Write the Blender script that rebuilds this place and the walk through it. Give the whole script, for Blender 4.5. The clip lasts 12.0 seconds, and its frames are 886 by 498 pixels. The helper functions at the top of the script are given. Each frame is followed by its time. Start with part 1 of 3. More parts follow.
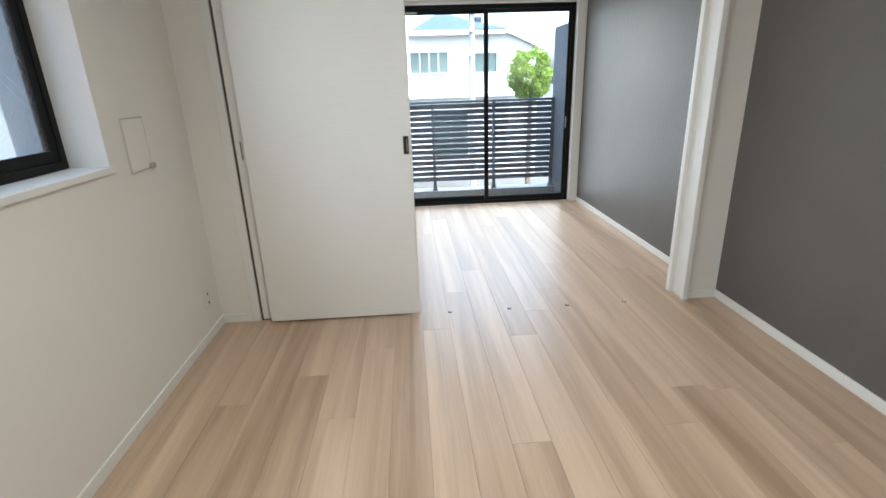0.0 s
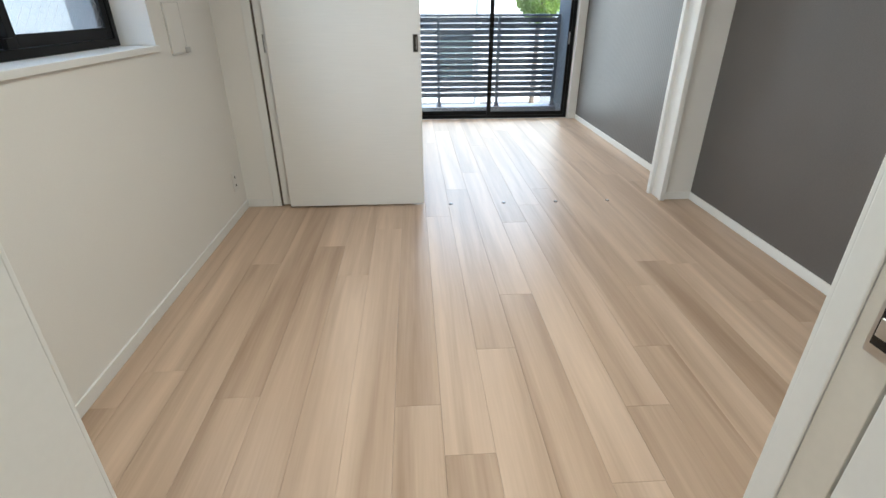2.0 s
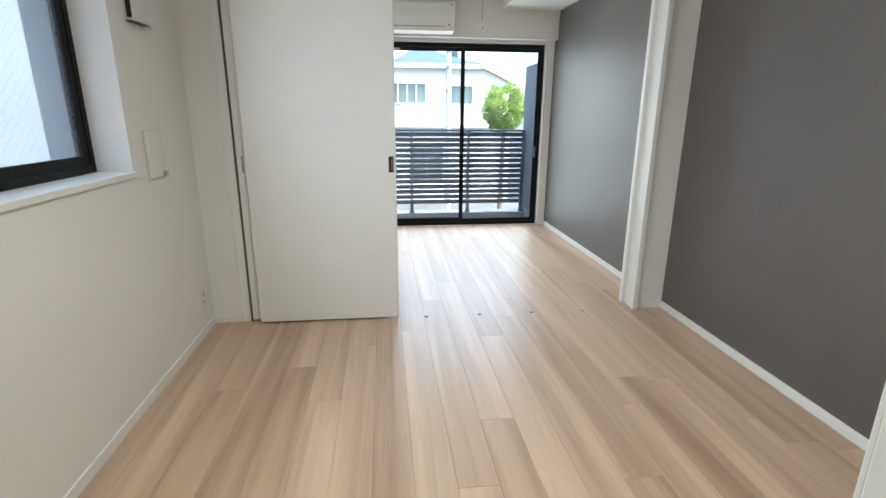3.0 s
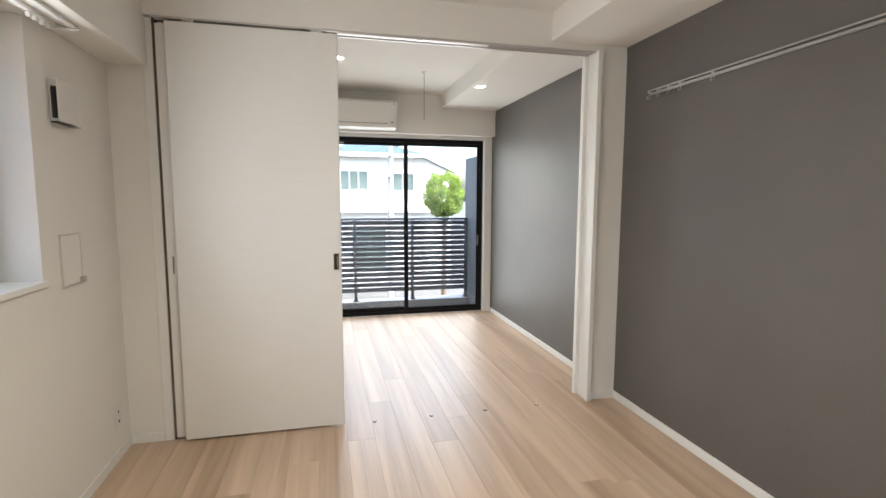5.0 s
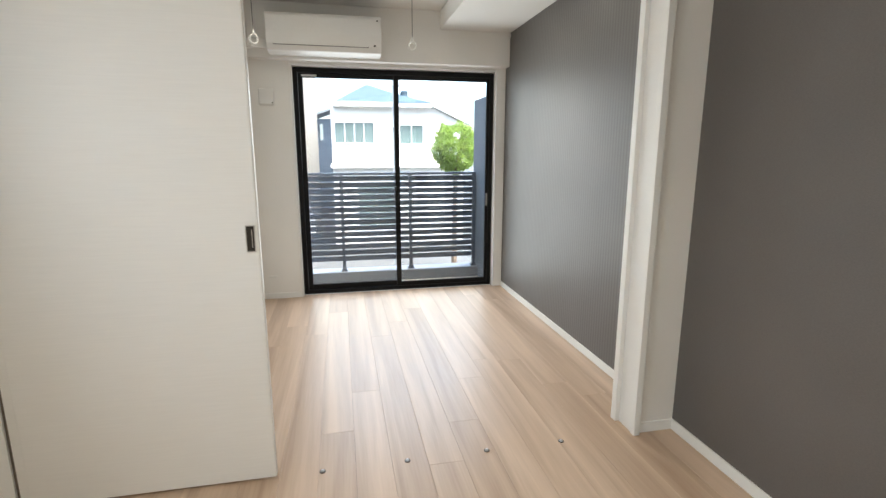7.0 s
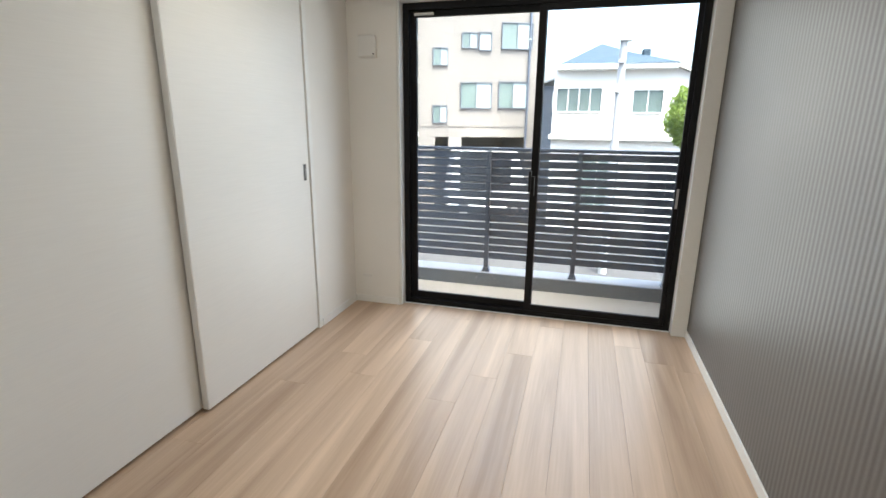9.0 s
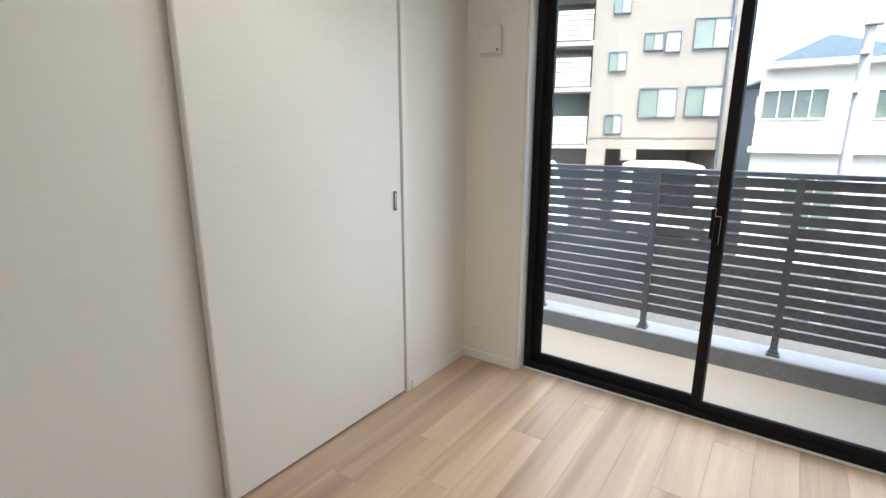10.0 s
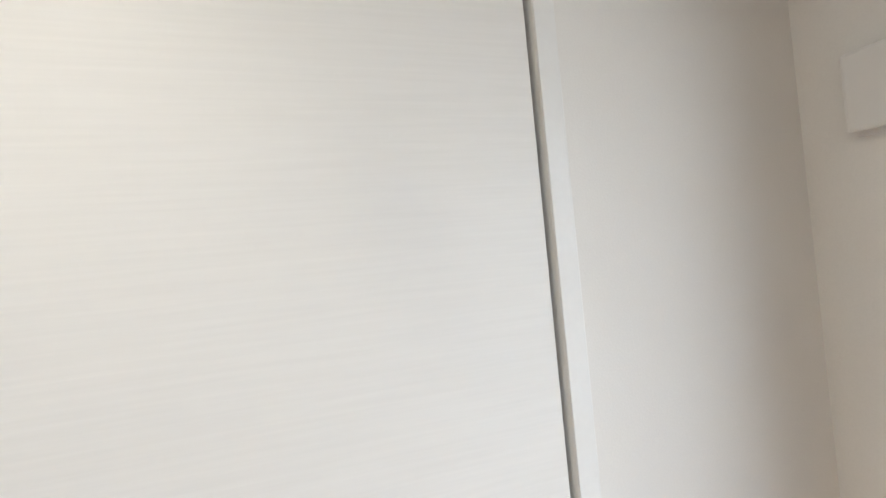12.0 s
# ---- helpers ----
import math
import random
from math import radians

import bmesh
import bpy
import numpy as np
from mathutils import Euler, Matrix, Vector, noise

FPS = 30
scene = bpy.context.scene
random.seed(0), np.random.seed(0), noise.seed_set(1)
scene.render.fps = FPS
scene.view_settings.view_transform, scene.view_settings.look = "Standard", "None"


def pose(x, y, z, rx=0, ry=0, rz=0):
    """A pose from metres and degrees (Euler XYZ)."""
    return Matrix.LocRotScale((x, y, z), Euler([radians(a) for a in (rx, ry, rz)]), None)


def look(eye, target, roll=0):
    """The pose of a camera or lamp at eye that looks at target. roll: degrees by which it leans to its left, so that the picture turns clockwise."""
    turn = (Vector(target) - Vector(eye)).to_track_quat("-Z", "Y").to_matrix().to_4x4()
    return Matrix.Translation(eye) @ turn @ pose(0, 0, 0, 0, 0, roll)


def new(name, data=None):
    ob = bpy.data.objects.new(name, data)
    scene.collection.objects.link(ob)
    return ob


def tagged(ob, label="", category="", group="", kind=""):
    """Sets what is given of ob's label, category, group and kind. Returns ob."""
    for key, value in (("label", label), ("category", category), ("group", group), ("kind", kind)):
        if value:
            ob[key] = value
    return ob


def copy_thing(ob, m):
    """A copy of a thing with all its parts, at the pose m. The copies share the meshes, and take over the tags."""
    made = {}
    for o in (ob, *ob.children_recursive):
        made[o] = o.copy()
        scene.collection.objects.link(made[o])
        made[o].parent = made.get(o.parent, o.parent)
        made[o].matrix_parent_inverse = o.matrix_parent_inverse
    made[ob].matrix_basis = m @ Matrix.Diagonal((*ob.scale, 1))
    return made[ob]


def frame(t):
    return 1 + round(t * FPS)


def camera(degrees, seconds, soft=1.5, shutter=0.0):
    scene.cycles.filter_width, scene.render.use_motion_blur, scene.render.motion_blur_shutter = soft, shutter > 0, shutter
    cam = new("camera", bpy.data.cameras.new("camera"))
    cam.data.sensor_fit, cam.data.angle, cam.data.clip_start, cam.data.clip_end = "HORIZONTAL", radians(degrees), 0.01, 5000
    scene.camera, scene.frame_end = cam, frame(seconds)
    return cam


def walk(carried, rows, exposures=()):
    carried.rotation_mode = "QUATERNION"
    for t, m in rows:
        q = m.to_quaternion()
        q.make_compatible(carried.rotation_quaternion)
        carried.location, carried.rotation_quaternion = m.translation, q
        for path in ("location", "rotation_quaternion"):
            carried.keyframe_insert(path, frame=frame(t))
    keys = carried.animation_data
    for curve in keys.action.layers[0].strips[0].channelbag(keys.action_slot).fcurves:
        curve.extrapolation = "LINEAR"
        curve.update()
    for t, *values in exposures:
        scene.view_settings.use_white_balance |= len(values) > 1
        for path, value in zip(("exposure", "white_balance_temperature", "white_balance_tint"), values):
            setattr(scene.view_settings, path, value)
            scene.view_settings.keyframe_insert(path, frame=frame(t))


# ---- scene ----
cam = camera(84.7, 12.0)
PATH = [
    (0, (-0.04, 0.066, 1.302), (0.074, 1.956, 0.656), -1.9),
    (0.5, (-0.043, 0.011, 1.276), (0.116, 1.926, 0.72), 0.1),
    (1, (-0.105, -0.167, 1.268), (0.066, 1.743, 0.7), 1.3),
    (1.5, (-0.107, -0.304, 1.223), (-0.003, 1.534, 0.44), 0.8),
    (2, (-0.085, -0.337, 1.197), (0.022, 1.446, 0.297), -0.1),
    (2.5, (-0.095, -0.302, 1.236), (0.085, 1.54, 0.477), -0.1),
    (2.8, (-0.084, -0.257, 1.273), (0.129, 1.631, 0.648), 0.1),
    (3, (-0.1, -0.266, 1.294), (0.131, 1.647, 0.756), 0.4),
    (3.2, (-0.103, -0.257, 1.318), (0.138, 1.675, 0.862), 0.5),
    (4.8, (-0.131, -0.194, 1.372), (0.296, 1.75, 1.179), 0.4),
    (5, (-0.118, -0.17, 1.369), (0.351, 1.763, 1.158), 0.2),
    (5.5, (-0.02, 0.005, 1.339), (0.533, 1.911, 1.083), -0.2),
    (6, (0.053, 0.242, 1.341), (0.639, 2.129, 1.036), -0.2),
    (6.5, (0.132, 0.523, 1.331), (0.67, 2.418, 0.982), -0.1),
    (7, (0.272, 0.825, 1.306), (0.673, 2.746, 0.918), 0.0),
    (7.5, (0.448, 1.139, 1.29), (0.636, 3.079, 0.842), 0.4),
    (7.7, (0.566, 1.277, 1.3), (0.625, 3.218, 0.825), 0.4),
    (9.3, (1.122, 2.431, 1.304), (0.432, 4.235, 0.788), 0.5),
    (9.5, (1.125, 2.605, 1.324), (0.302, 4.353, 0.806), 0.4),
    (10, (1.021, 3.016, 1.32), (-0.107, 4.6, 0.851), 0.0),
    (10.5, (0.85, 3.434, 1.344), (-0.557, 4.81, 0.988), -1.1),
    (11, (0.634, 3.843, 1.448), (-1.046, 4.906, 1.231), -3.2),
    (11.5, (0.334, 4.156, 1.524), (-1.47, 5.018, 1.461), -5.0),
    (12, (0.167, 4.386, 1.565), (-1.727, 5.029, 1.599), -5.3),
]
walk(cam, [(t, look(eye, target, roll)) for t, eye, target, roll in PATH], [(0, 3.75, 5700, 0), (3.2, 3.75, 5650, -1), (4.8, 3.8, 6250, 5), (6.5, 3.8, 6150, 3), (7.7, 3.75, 6100, 2), (9.3, 3.5, 6250, 3), (10.6, 3.4, 6500, 5), (11.4, 3.3, 6750, 8), (12, 3.8, 6150, 6)])

# ---- world and lights ----
SUN_ELEVATION, SUN_TURN = radians(66), radians(140)
world = bpy.data.worlds.new("sky")
scene.world = world
world.use_nodes = True
wn = world.node_tree.nodes
sky = wn.new("ShaderNodeTexSky")
sky.sky_type, sky.sun_disc = "NISHITA", False
sky.sun_elevation, sky.sun_rotation = SUN_ELEVATION, SUN_TURN
sky.air_density, sky.dust_density, sky.ozone_density = 1.0, 6.0, 1.0
wn["Background"].inputs["Strength"].default_value = 0.12
world.node_tree.links.new(sky.outputs["Color"], wn["Background"].inputs["Color"])
sun = new("sun", bpy.data.lights.new("sun", "SUN"))
sun.data.energy, sun.data.angle, sun.data.color = 0.5, radians(12), (1.0, 0.96, 0.9)
sun_way = Vector((math.sin(SUN_TURN) * math.cos(SUN_ELEVATION), math.cos(SUN_TURN) * math.cos(SUN_ELEVATION), math.sin(SUN_ELEVATION)))
sun.rotation_mode = "QUATERNION"
sun.rotation_quaternion = sun_way.to_track_quat("Z", "Y")


def window_light(name, x, y, z, width, height, way, power):
    """The sky's light in a window's opening."""
    lamp = new(name, bpy.data.lights.new(name, "AREA"))
    lamp.data.shape, lamp.data.size, lamp.data.size_y = "RECTANGLE", width, height
    lamp.data.energy, lamp.data.color, lamp.data.spread = power, (1.0, 0.99, 0.975), radians(154)
    lamp.location = (x, y, z)
    lamp.rotation_mode = "QUATERNION"
    lamp.rotation_quaternion = Vector(way).to_track_quat("-Z", "Y")


window_light("balcony_window_light", 0.806, 5.392, 1.02, 1.66, 1.90, (0, -1, 0), 1.75)
window_light("side_window_light", -1.205, 1.43, 1.54, 1.10, 0.92, (1, 0, 0), 0.9)


# ---- materials ----
def mat(name, color, rough=0.6, metal=0.0):
    m = bpy.data.materials.new(name)
    m.use_nodes = True
    p = m.node_tree.nodes["Principled BSDF"]
    p.inputs["Base Color"].default_value = (*color, 1)
    p.inputs["Roughness"].default_value = rough
    p.inputs["Metallic"].default_value = metal
    return m


def node(m, kind, **inputs):
    n = m.node_tree.nodes.new(kind)
    for k, v in inputs.items():
        n.inputs[k.replace("_", " ")].default_value = v
    return n


def link(m, a, out, b, inp):
    m.node_tree.links.new(a.outputs[out], b.inputs[inp])


def textured(name, color, rough=0.6, scale=(300, 300, 300), vary=0.06, bump=0.1, dist=0.0005, broad=1.5, metal=0.0, detail=3.0):
    """A surface with a fine grain, a broad mottling and a fine relief, in world metres."""
    m = mat(name, color, rough, metal)
    p = m.node_tree.nodes["Principled BSDF"]
    geo = node(m, "ShaderNodeNewGeometry")
    mp = node(m, "ShaderNodeMapping")
    mp.inputs["Scale"].default_value = scale
    link(m, geo, "Position", mp, "Vector")
    fine = node(m, "ShaderNodeTexNoise", Scale=1.0, Detail=detail)
    link(m, mp, "Vector", fine, "Vector")
    wide = node(m, "ShaderNodeTexNoise", Scale=broad, Detail=2.0)
    link(m, geo, "Position", wide, "Vector")
    add = node(m, "ShaderNodeMath")
    add.operation = "ADD"
    link(m, fine, "Fac", add, 0)
    link(m, wide, "Fac", add, 1)
    rng = node(m, "ShaderNodeMapRange")
    rng.inputs["From Min"].default_value, rng.inputs["From Max"].default_value = 0.6, 1.4
    rng.inputs["To Min"].default_value, rng.inputs["To Max"].default_value = 1 - vary, 1 + vary
    link(m, add, "Value", rng, "Value")
    mul = node(m, "ShaderNodeVectorMath")
    mul.operation = "SCALE"
    mul.inputs[0].default_value = color
    link(m, rng, "Result", mul, "Scale")
    link(m, mul, "Vector", p, "Base Color")
    b = node(m, "ShaderNodeBump", Strength=bump, Distance=dist)
    link(m, fine, "Fac", b, "Height")
    link(m, b, "Normal", p, "Normal")
    return m


def stripe_wallpaper():
    """Dark grey wallpaper with fine upright ribs and a woven grain."""
    m = textured("dark_wallpaper", (0.128, 0.119, 0.113), 0.47, (420, 420, 160), 0.16, 0.25, 0.0006)
    nodes = m.node_tree.nodes
    p, fine = nodes["Principled BSDF"], nodes["Noise Texture"]
    geo = nodes["Geometry"]
    mp = node(m, "ShaderNodeMapping")
    mp.inputs["Scale"].default_value = (0, 1, 0)
    link(m, geo, "Position", mp, "Vector")
    w = node(m, "ShaderNodeTexWave", Scale=11.0, Distortion=0.0)
    w.bands_direction = "Y"
    link(m, mp, "Vector", w, "Vector")
    b = node(m, "ShaderNodeBump", Strength=0.45, Distance=0.002)
    link(m, w, "Fac", b, "Height")
    link(m, nodes["Bump"], "Normal", b, "Normal")
    link(m, b, "Normal", p, "Normal")
    return m


def plank_wood():
    """Pale oak boards: a tone for each board, long grain streaks and a satin finish."""
    m = mat("oak_boards", (0.5, 0.38, 0.29), 0.32)
    p = m.node_tree.nodes["Principled BSDF"]
    p.inputs["Specular IOR Level"].default_value = 0.55
    geo, info = node(m, "ShaderNodeNewGeometry"), node(m, "ShaderNodeObjectInfo")
    shift = node(m, "ShaderNodeVectorMath")
    shift.operation = "SCALE"
    shift.inputs[0].default_value = (37.0, 91.0, 13.0)
    link(m, info, "Random", shift, "Scale")
    add = node(m, "ShaderNodeVectorMath")
    link(m, geo, "Position", add, 0)
    link(m, shift, "Vector", add, 1)
    mp = node(m, "ShaderNodeMapping")
    mp.inputs["Scale"].default_value = (11, 0.5, 1)
    link(m, add, "Vector", mp, "Vector")
    grain = node(m, "ShaderNodeTexNoise", Scale=1.0, Detail=3.0, Roughness=0.45, Distortion=0.6)
    link(m, mp, "Vector", grain, "Vector")
    mp2 = node(m, "ShaderNodeMapping")
    mp2.inputs["Scale"].default_value = (130, 4.5, 1)
    link(m, add, "Vector", mp2, "Vector")
    pores = node(m, "ShaderNodeTexNoise", Scale=1.0, Detail=3.0)
    link(m, mp2, "Vector", pores, "Vector")
    ramp = node(m, "ShaderNodeValToRGB")
    ramp.color_ramp.elements[0].position, ramp.color_ramp.elements[0].color = 0.22, (0.355, 0.240, 0.160, 1)
    ramp.color_ramp.elements[1].position, ramp.color_ramp.elements[1].color = 0.80, (0.68, 0.513, 0.380, 1)
    mixv = node(m, "ShaderNodeMath")
    mixv.operation = "MULTIPLY_ADD"
    mixv.inputs[1].default_value = 0.20
    link(m, pores, "Fac", mixv, 0)
    tone = node(m, "ShaderNodeMath")
    tone.operation = "MULTIPLY_ADD"
    tone.inputs[1].default_value, tone.inputs[2].default_value = 0.21, -0.19
    link(m, info, "Random", tone, 0)
    both = node(m, "ShaderNodeMath")
    link(m, grain, "Fac", both, 0)
    link(m, tone, "Value", both, 1)
    link(m, both, "Value", mixv, 2)
    link(m, mixv, "Value", ramp, "Fac")
    link(m, ramp, "Color", p, "Base Color")
    rr = node(m, "ShaderNodeMapRange")
    rr.inputs["To Min"].default_value, rr.inputs["To Max"].default_value = 0.34, 0.41
    link(m, grain, "Fac", rr, "Value")
    link(m, rr, "Result", p, "Roughness")
    b = node(m, "ShaderNodeBump", Strength=0.12, Distance=0.0006)
    link(m, pores, "Fac", b, "Height")
    link(m, b, "Normal", p, "Normal")
    return m


def glass_mat(name, tint=(0.93, 0.97, 0.98)):
    m = mat(name, tint, 0.0)
    p = m.node_tree.nodes["Principled BSDF"]
    p.inputs["Transmission Weight"].default_value = 1.0
    p.inputs["IOR"].default_value = 1.45
    return m


def glow(name, color, strength):
    m = mat(name, color)
    p = m.node_tree.nodes["Principled BSDF"]
    p.inputs["Emission Color"].default_value = (*color, 1)
    p.inputs["Emission Strength"].default_value = strength
    return m


WALLPAPER = textured("white_wallpaper", (0.83, 0.815, 0.785), 0.75, (330, 330, 330), 0.03, 0.3, 0.0007)
CEILING = textured("ceiling_paper", (0.83, 0.815, 0.785), 0.8, (260, 260, 260), 0.02, 0.2, 0.0006)
DARK_PAPER = stripe_wallpaper()
LINEN_PAPER = textured("linen_wallpaper", (0.132, 0.122, 0.115), 0.5, (130, 130, 420), 0.16, 0.4, 0.0008)
DOOR_WHITE = textured("white_door_sheet", (0.82, 0.812, 0.79), 0.42, (6, 6, 190), 0.035, 0.12, 0.0004)
POCKET_BEIGE = textured("beige_door_edge", (0.70, 0.66, 0.59), 0.5, (60, 60, 60), 0.04, 0.05)
TRIM = textured("white_trim", (0.83, 0.83, 0.815), 0.38, (90, 90, 90), 0.02, 0.04)
GREY_EDGE = textured("grey_plastic_edge", (0.64, 0.63, 0.61), 0.4, (60, 60, 60), 0.04, 0.03)
PLASTIC = textured("white_plastic", (0.78, 0.77, 0.75), 0.35, (40, 40, 40), 0.015, 0.02)
BLACK_ALU = textured("black_aluminium", (0.008, 0.008, 0.009), 0.5, (200, 200, 200), 0.15, 0.05)
BLACK_ALU.node_tree.nodes["Principled BSDF"].inputs["Specular IOR Level"].default_value = 0.2
GREY_ALU = textured("grey_aluminium", (0.095, 0.112, 0.142), 0.45, (120, 120, 120), 0.08, 0.04, metal=0.4)
STEEL = textured("brushed_steel", (0.62, 0.61, 0.6), 0.28, (30, 30, 600), 0.06, 0.05, metal=1.0)
DARK_METAL = textured("dark_bronze_metal", (0.035, 0.033, 0.032), 0.35, (200, 200, 200), 0.1, 0.03, metal=0.8)
RECESS_METAL = textured("dull_grey_steel", (0.06, 0.058, 0.056), 0.3, (40, 40, 400), 0.1, 0.04, metal=0.9)
GAP_SHADE = textured("brown_gap_shade", (0.13, 0.108, 0.088), 0.9, (200, 200, 40), 0.15, 0.2)
GAP_DARK = textured("gap_shadow_board", (0.05, 0.045, 0.04), 0.9)
OAK = plank_wood()
GLASS = glass_mat("clear_glass")
SCREEN_DARK = textured("dark_display", (0.012, 0.012, 0.014), 0.12)
CONCRETE = textured("pale_concrete", (0.42, 0.42, 0.42), 0.85, (60, 60, 60), 0.1, 0.3, 0.002)
GREY_COAT = textured("grey_coating", (0.15, 0.165, 0.18), 0.6, (80, 80, 80), 0.1, 0.2, 0.001)
BALCONY_SHEET = textured("beige_balcony_sheet", (0.50, 0.445, 0.37), 0.6, (150, 150, 150), 0.08, 0.25, 0.001)
PARTITION_GREY = textured("grey_wall_render", (0.15, 0.165, 0.18), 0.8, (90, 90, 90), 0.07, 0.3, 0.0015)
ASPHALT = textured("asphalt", (0.055, 0.055, 0.056), 0.9, (50, 50, 50), 0.25, 0.5, 0.004, 0.3)
HOUSE_WHITE = textured("white_render", (0.62, 0.61, 0.585), 0.85, (20, 20, 20), 0.05, 0.3, 0.004, 0.6)
APT_BEIGE = textured("beige_render", (0.185, 0.168, 0.152), 0.85, (3, 3, 0.6), 0.07, 0.2, 0.003, 0.5)
APT_WHITE = textured("white_siding", (0.27, 0.27, 0.265), 0.7, (4, 4, 60), 0.06, 0.2, 0.003)
ROOF_BLUE = textured("blue_roof_tile", (0.021, 0.042, 0.062), 0.8, (12, 12, 12), 0.15, 0.3, 0.01)
FAR_GLASS = textured("far_window_glass", (0.115, 0.15, 0.14), 0.15, (2, 2, 2), 0.25, 0.0)
CURTAIN = textured("pale_curtain", (0.26, 0.30, 0.30), 0.6, (30, 30, 2), 0.1, 0.1)
RED_PAINT = textured("red_paint", (0.42, 0.03, 0.05), 0.5)
NAVY = textured("dark_shutter", (0.035, 0.05, 0.075), 0.5, (3, 3, 40), 0.2, 0.2, 0.004)
CAR_WHITE = textured("white_car_paint", (0.75, 0.75, 0.75), 0.25, (3, 3, 3), 0.02, 0.0)
RUBBER = textured("tyre_rubber", (0.02, 0.02, 0.02), 0.85)
POLE = textured("weathered_pole", (0.34, 0.345, 0.35), 0.8, (20, 20, 5), 0.1, 0.2, 0.003)
LEAF = textured("leaves", (0.17, 0.24, 0.045), 0.55, (5, 5, 5), 0.45, 0.1, broad=3.0)
leaf_glow = node(LEAF, "ShaderNodeBsdfTranslucent", Color=(0.30, 0.40, 0.08, 1))
leaf_mix = node(LEAF, "ShaderNodeMixShader", Fac=0.45)
link(LEAF, LEAF.node_tree.nodes["Principled BSDF"], "BSDF", leaf_mix, 1)
link(LEAF, leaf_glow, "BSDF", leaf_mix, 2)
link(LEAF, leaf_mix, "Shader", LEAF.node_tree.nodes["Material Output"], "Surface")
BARK = textured("bark", (0.12, 0.085, 0.06), 0.9, (30, 30, 8), 0.3, 0.5, 0.01)
ORANGE = textured("orange_cladding", (0.62, 0.27, 0.06), 0.6)
GREEN = textured("green_awning", (0.07, 0.36, 0.12), 0.6)
LAMP_GLOW = glow("lamp_lens", (1.0, 0.86, 0.68), 14.0)


# ---- building blocks ----
def add_box(bm, lo, hi, turn=None):
    m = Matrix.Translation([(a + b) / 2 for a, b in zip(lo, hi)]) @ Matrix.Diagonal((*[b - a for a, b in zip(lo, hi)], 1))
    if turn:
        m = turn @ m
    return bmesh.ops.create_cube(bm, size=1, matrix=m)["verts"]


def add_tube(bm, a, b, r, seg=12, r2=None):
    a, b = Vector(a), Vector(b)
    m = Matrix.Translation((a + b) / 2) @ (b - a).to_track_quat("Z", "Y").to_matrix().to_4x4()
    return bmesh.ops.create_cone(bm, cap_ends=True, segments=seg, radius1=r, radius2=r if r2 is None else r2, depth=(b - a).length, matrix=m)["verts"]


def finish(name, bm, material, bevel=0.0, parent=None, smooth=False, segments=2):
    """One object out of bm, whose coordinates are those of the world."""
    if bevel:
        bmesh.ops.bevel(bm, geom=list(bm.edges), offset=bevel, segments=segments, affect="EDGES", profile=0.5, clamp_overlap=True)
    bmesh.ops.recalc_face_normals(bm, faces=list(bm.faces))
    me = bpy.data.meshes.new(name)
    bm.to_mesh(me)
    bm.free()
    me.materials.append(material)
    if smooth:
        for f in me.polygons:
            f.use_smooth = True
    ob = new(name, me)
    if parent:
        ob.parent = parent
        ob.matrix_parent_inverse = Matrix.Translation(-root_of(parent))
    return ob


def root_of(ob):
    at = Vector((0, 0, 0))
    while ob:
        at += ob.location
        ob = ob.parent
    return at


def boxes(name, parts, material, bevel=0.0, parent=None, segments=2):
    bm = bmesh.new()
    for lo, hi in parts:
        add_box(bm, lo, hi)
    return finish(name, bm, material, bevel, parent, segments=segments)


def prism(name, outline, y0, y1, material, parent=None):
    """An outline in x and z, drawn out from y0 to y1."""
    bm = bmesh.new()
    a = [bm.verts.new((x, y0, z)) for x, z in outline]
    b = [bm.verts.new((x, y1, z)) for x, z in outline]
    bm.faces.new(a)
    bm.faces.new(b[::-1])
    for i in range(len(a)):
        j = (i + 1) % len(a)
        bm.faces.new((a[i], b[i], b[j], a[j]))
    return finish(name, bm, material, 0, parent)


def each(name, parts, material, bevel=0.0, parent=None):
    """The same as boxes, with an object for every piece."""
    return [boxes(name, [p], material, bevel, parent) for p in parts]


def tubes(name, parts, material, parent=None, seg=12):
    bm = bmesh.new()
    for a, b, r in parts:
        add_tube(bm, a, b, r, seg)
    return finish(name, bm, material, 0, parent, smooth=False)


def thing(name, base, label, category, group="", kind=""):
    ob = new(name)
    ob.location = base
    ob.empty_display_size = 0.05
    return tagged(ob, label, category, group, kind)


def structure(ob, label, category):
    return tagged(ob, label, category, kind="structure")


# ---- structure ----
XW, XE, XC = -1.193, 1.803, -0.464          # west wall, east wall, closet front
XR = 1.791                                  # east wall of the near room
YS, YP, YN = 0.068, 2.74, 5.32              # entrance wall, partition, window wall
ZC = 2.50                                   # ceiling

